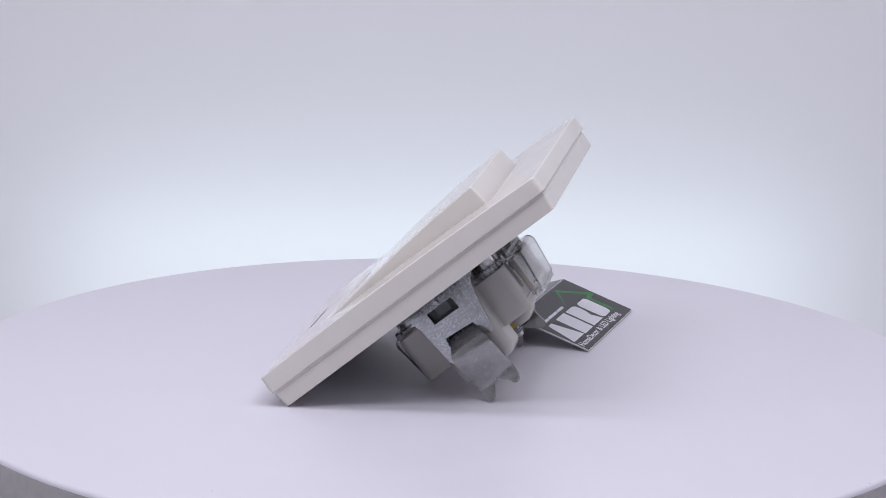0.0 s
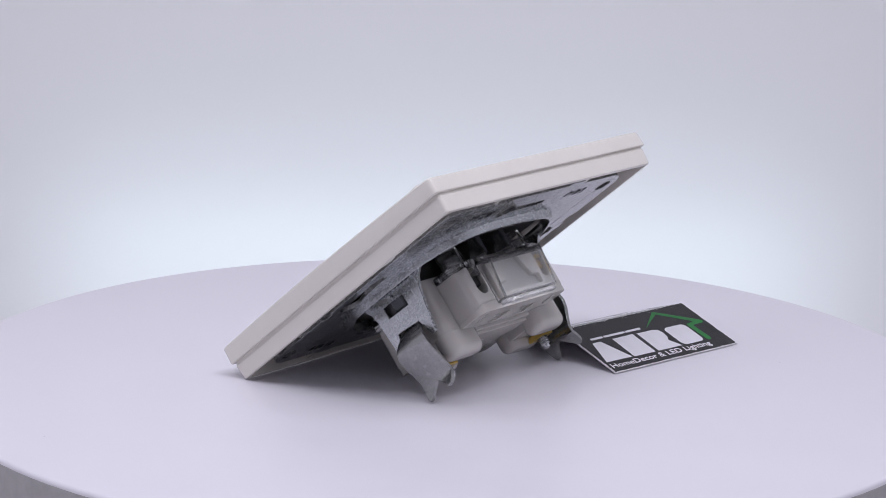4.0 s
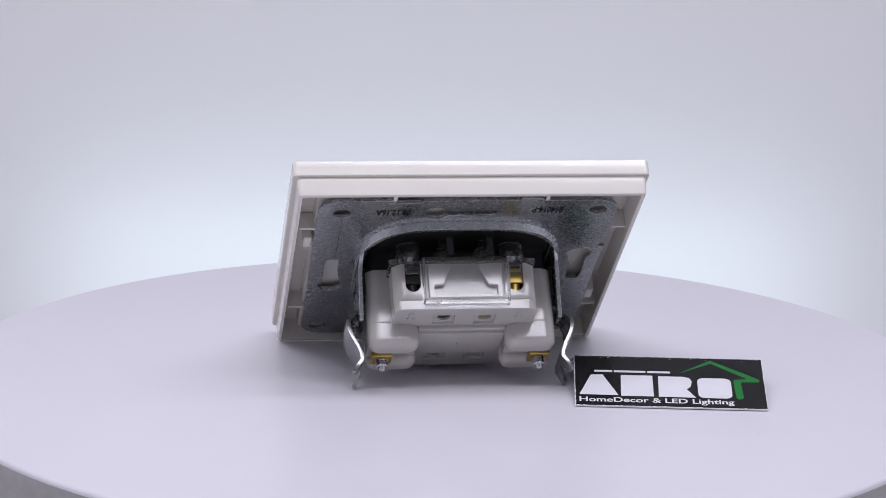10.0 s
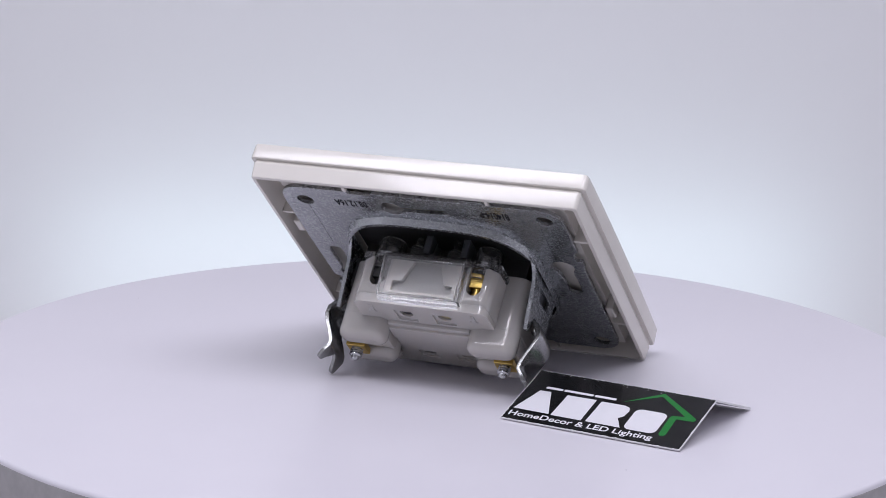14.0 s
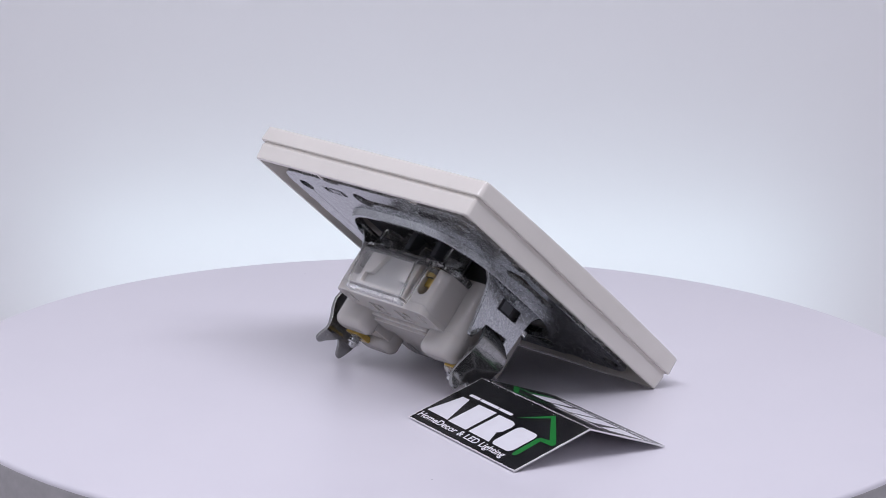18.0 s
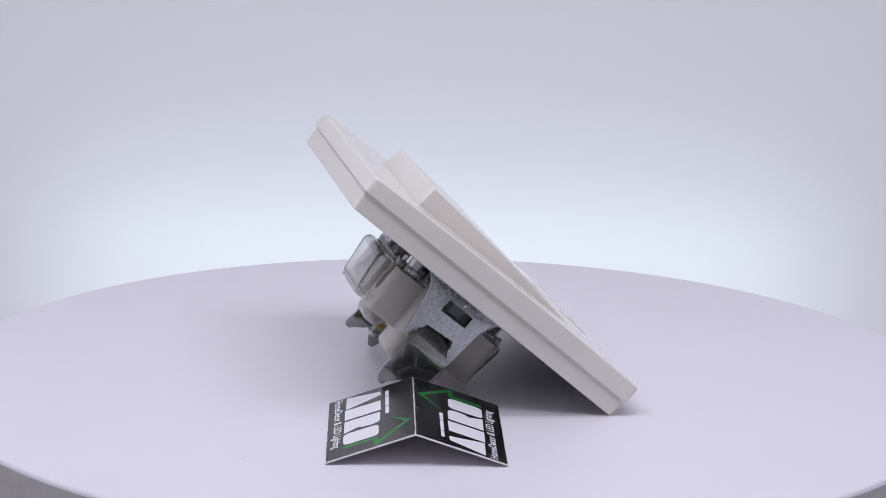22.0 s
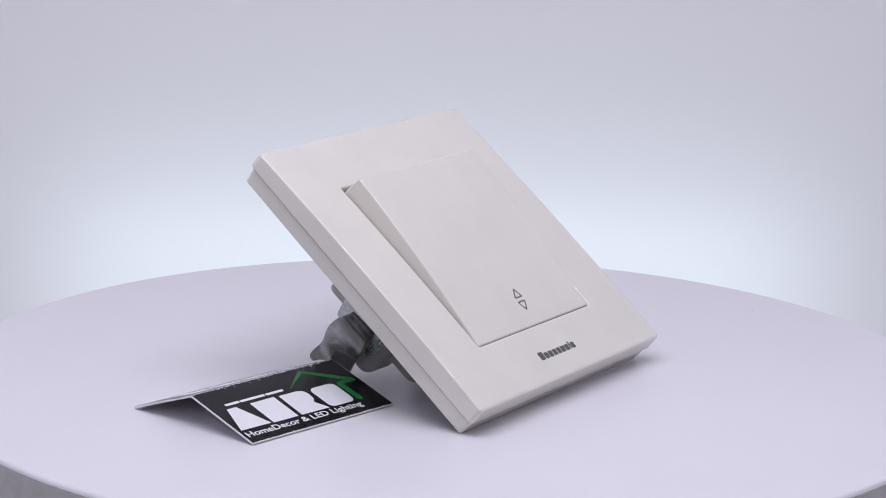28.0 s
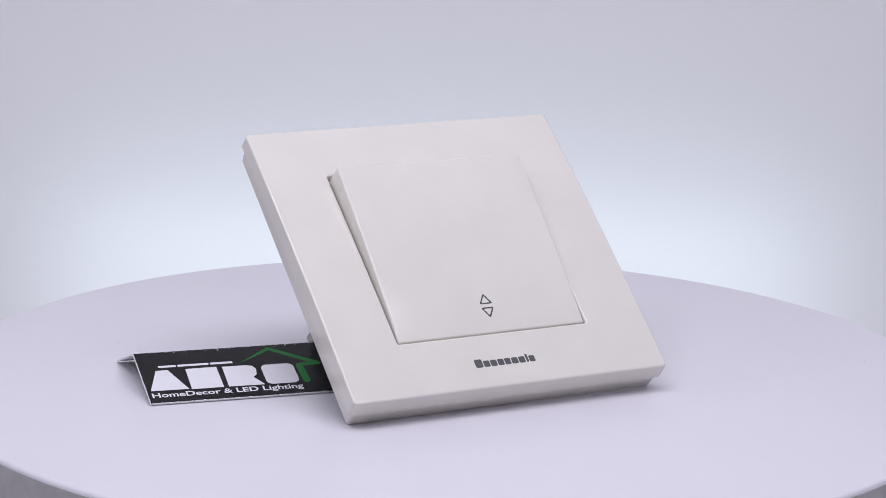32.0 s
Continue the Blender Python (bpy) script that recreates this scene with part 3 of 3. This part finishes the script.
for sy, side in ((1, "upper"), (-1, "lower")):
    block = part("terminal_block", flipped(terminal_block(), 1, sy), HOUSING, switch, "pale grey %s terminal block" % side)
    part("entry_face", flipped(entry_face(), 1, sy), HOUSING, block)
    for x, mat in ((4.9, DARK), (-5.1, CREAM)):
        part("wire_entry", flipped(entry_floor(x), 1, sy), HOUSING, block)
        # flat disc, no real bore; the dark one has the hole's shade as colour
        part("bore_disc", flipped(prism(circle(x, 10.6, 1.7, 22), [], -25.72, -25.5), 1, sy), mat, block)
    for x in (13.2, -13.2):
        a = prism([(x - 0.5, 14.4), (x + 0.5, 14.4), (x + 0.5, 11.6), (x + 1.1, 11.6), (x, 10.2), (x - 1.1, 11.6), (x - 0.5, 11.6)], [], -27.2, -26.8, 0.06)
        part("raised_arrow", flipped(a, 1, sy), HOUSING, block)
    cover = part("clear_cover", flipped(clear_cover(), 1, sy), HAZY, switch, "clear plastic terminal cover")
    part("lid", flipped(cover_lid(20.6 if sy > 0 else 19.2), 1, sy), HAZY, cover)
    if sy > 0:
        part("lip", flipped(frosted_lip(), 1, sy), FROST, cover, "frosted broken edge")
    part("latch_plate", flipped(latch_plate(), 1, sy), HOUSING, block, "sunk latch bar under the clear lid")
    for b in tubes():
        part("screw_tube", flipped(b, 1, sy), TUBE, cover)
    for x in (12.6, -12.6):
        head = lathe([(2.2, -14.2), (2.2, -10.4), (1.9, -10.0), (1.2, -9.9)], 20, x, 11.6)
        part("terminal_screw", flipped(head, 1, sy), SCREW, block, "steel terminal screw in its tube")
    for b in pegs():
        part("peg", flipped(b, 1, sy), TUBE, cover)
    # the +x clamp is coloured dark to paint in the shadow of its throat
    for s, mat in ((-1, BRASS), (1, DARK)):
        part("terminal_clamp", flipped(joined(rbox(s * 12.6 - 1.9, s * 12.6 + 1.9, 11.8, 15.2, -19.6, -16.0, 0.25), lathe([(1.3, -22.0), (1.3, -19.4)], 16, s * 12.6, 13.4)), 1, sy), mat, block,
             "brass terminal clamp" if s < 0 else "terminal clamp coloured dark to paint in shadow")


# ---- folded card; u runs along the ridge, v down the slope ----
card = tagged(new("folded_card"), "black folded business card standing as a small tent", "business card")
RR, RL = Vector((78.25, 0.06, 7.45)), Vector((32.35, -5.2, 7.42))
A_R, A_L = Vector((80.4, -19.8, 0.6)), Vector((34.7, -24.85, 0.56))
B_R, B_L = Vector((75.9, 20.3, 0.6)), Vector((30.4, 15.5, 0.6))


def panel_pose(origin, along, down):
    u = along.normalized()
    n = u.cross(-down).normalized()
    v = n.cross(u)
    m = Matrix.Identity(4)
    for i, c in enumerate((u, v, n)):
        m.col[i][:3] = c
    m.translation = origin
    return m


def ragged(length, depth, seed):
    """Outline of the printed area with slightly nibbled edges."""
    rnd = random.Random(seed)
    o = []
    for i in range(161):
        o.append((0.12 + (length - 0.24) * i / 160, -0.03 - 0.25 * rnd.random() ** 5))
    for i in range(1, 70):
        o.append((length - 0.12 - 0.2 * rnd.random() ** 4, -0.2 - (depth - 0.5) * i / 70))
    for i in range(161):
        o.append((length - 0.12 - (length - 0.24) * i / 160, -depth + 0.1 + 0.3 * rnd.random() ** 4))
    for i in range(1, 70):
        o.append((0.12 + 0.25 * rnd.random() ** 4, -depth + 0.3 + (depth - 0.5) * i / 70))
    return o


def card_half(origin, along, down, seed):
    length, depth = along.length, down.length
    m = panel_pose(origin, along, down)
    panel = part("panel", prism([(0, 0), (length, 0), (length, -depth), (0, -depth)], [], -0.38, 0.0, 0.0, m), PAPER, card, "white card stock, printed black outside")
    part("black_print", prism(ragged(length, depth, seed), [], 0.005, 0.02, 0.0, m), PRINT, panel)
    up = m @ Matrix.Translation((0, 0, 0.02))

    def put(name, outline, mat, holes=(), label=""):
        part(name, prism(outline, list(holes), 0.004, 0.014, 0.0, up), mat, panel, label)

    # the maker's mark as four plain blocks
    put("logo_block", [(1.1, -16.5), (4.0, -8.1), (6.9, -8.0), (10.5, -16.6)], LETTER)
    put("logo_block", [(11.1, -16.8), (11.3, -8.1), (19.0, -8.0), (19.0, -16.8)], LETTER)
    put("logo_block", [(20.2, -16.8), (20.4, -8.2), (26.4, -8.2), (27.9, -8.7), (28.5, -10.1), (28.1, -12.4), (27.1, -13.4), (29.2, -16.9)], LETTER)
    put("logo_block", rrect(4.1, 4.2, 1.6, 5, 33.9, -12.75), LETTER)
    for x0, x1 in ((4.9, 9.3), (9.7, 17.4), (17.8, 23.4)):
        put("print_bar", rrect((x1 - x0) / 2, 0.42, 0.2, 3, (x0 + x1) / 2, -6.5), LETTER)
    put("green_roof", [(25.2, -7.0), (33.5, -0.95), (44.6, -8.4), (45.1, -9.2), (44.6, -9.8), (40.4, -10.0), (40.7, -16.2), (40.4, -17.0), (39.4, -17.2), (38.9, -16.5), (38.6, -9.8),
                       (38.9, -9.0), (42.0, -8.5), (33.5, -2.3)], GREEN, label="green printed roof outline")
    words("printed_line", "HomeDecor & LED Lighting", 37.2, 2.5, LETTER, panel, up @ Matrix.Translation((1.05, -20.0, 0.0)), 0.018, 0.012, "white printed lettering")
    rnd = random.Random(seed + 40)
    flakes = []
    for _ in range(34):
        x, y, k = rnd.uniform(0.5, length - 0.5), -0.03 - 1.0 * rnd.random() ** 2.5, rnd.uniform(0.05, 0.2)
        o = [(x + k * rnd.uniform(0.5, 1.4) * math.cos(a), y + 0.7 * k * rnd.uniform(0.5, 1.4) * math.sin(a)) for a in (0.3, 1.2, 2.4, 3.3, 4.4, 5.5)]
        flakes.append(prism([(u, min(v, -0.02)) for u, v in o], [], 0.003, 0.03, 0.0, up))
    part("worn_spots", joined(*flakes), PAPER, panel, "white spots where the print has cracked off")
    return panel


card_half(RL + Vector((0, 0, 0)), RR - RL, ((A_R - RR) + (A_L - RL)) / 2, 3)
card_half(RR + Vector((0, 0, 0)), RL - RR, ((B_R - RR) + (B_L - RL)) / 2, 5)


def crease():
    """White cracked paper along the fold."""
    rnd = random.Random(9)
    bms = []
    d = RR - RL
    x = 0.0
    while x < d.length - 0.6:
        ln = rnd.uniform(0.12, 0.6)
        w = rnd.uniform(0.04, 0.2)
        b = rbox(x, x + ln, -w, w, -0.12, 0.06 + 0.03 * rnd.random(), 0.03, 1)
        bms.append(b)
        x += ln + rnd.uniform(0.15, 1.1)
    bm = joined(*bms)
    u = d.normalized()
    side = Vector((0, 0, 1)).cross(u).normalized()
    m = Matrix.Identity(4)
    m.col[0][:3], m.col[1][:3], m.col[2][:3] = u, side, u.cross(side)
    m.translation = RL
    bmesh.ops.transform(bm, matrix=m, verts=bm.verts)
    return bm


part("fold_crease", crease(), PAPER, card, "worn white cracks along the fold")


# ---- movement: disc, switch and card turn together ----
def motions():
    turn = [(float(t), pose(0, 0, 0, 0, 0, TURN_START + TURN_RATE * t)) for t in range(33)]
    walk(turntable, turn)
    walk(switch, [(t, m @ PLATE) for t, m in turn])
    walk(card, turn)


motions()
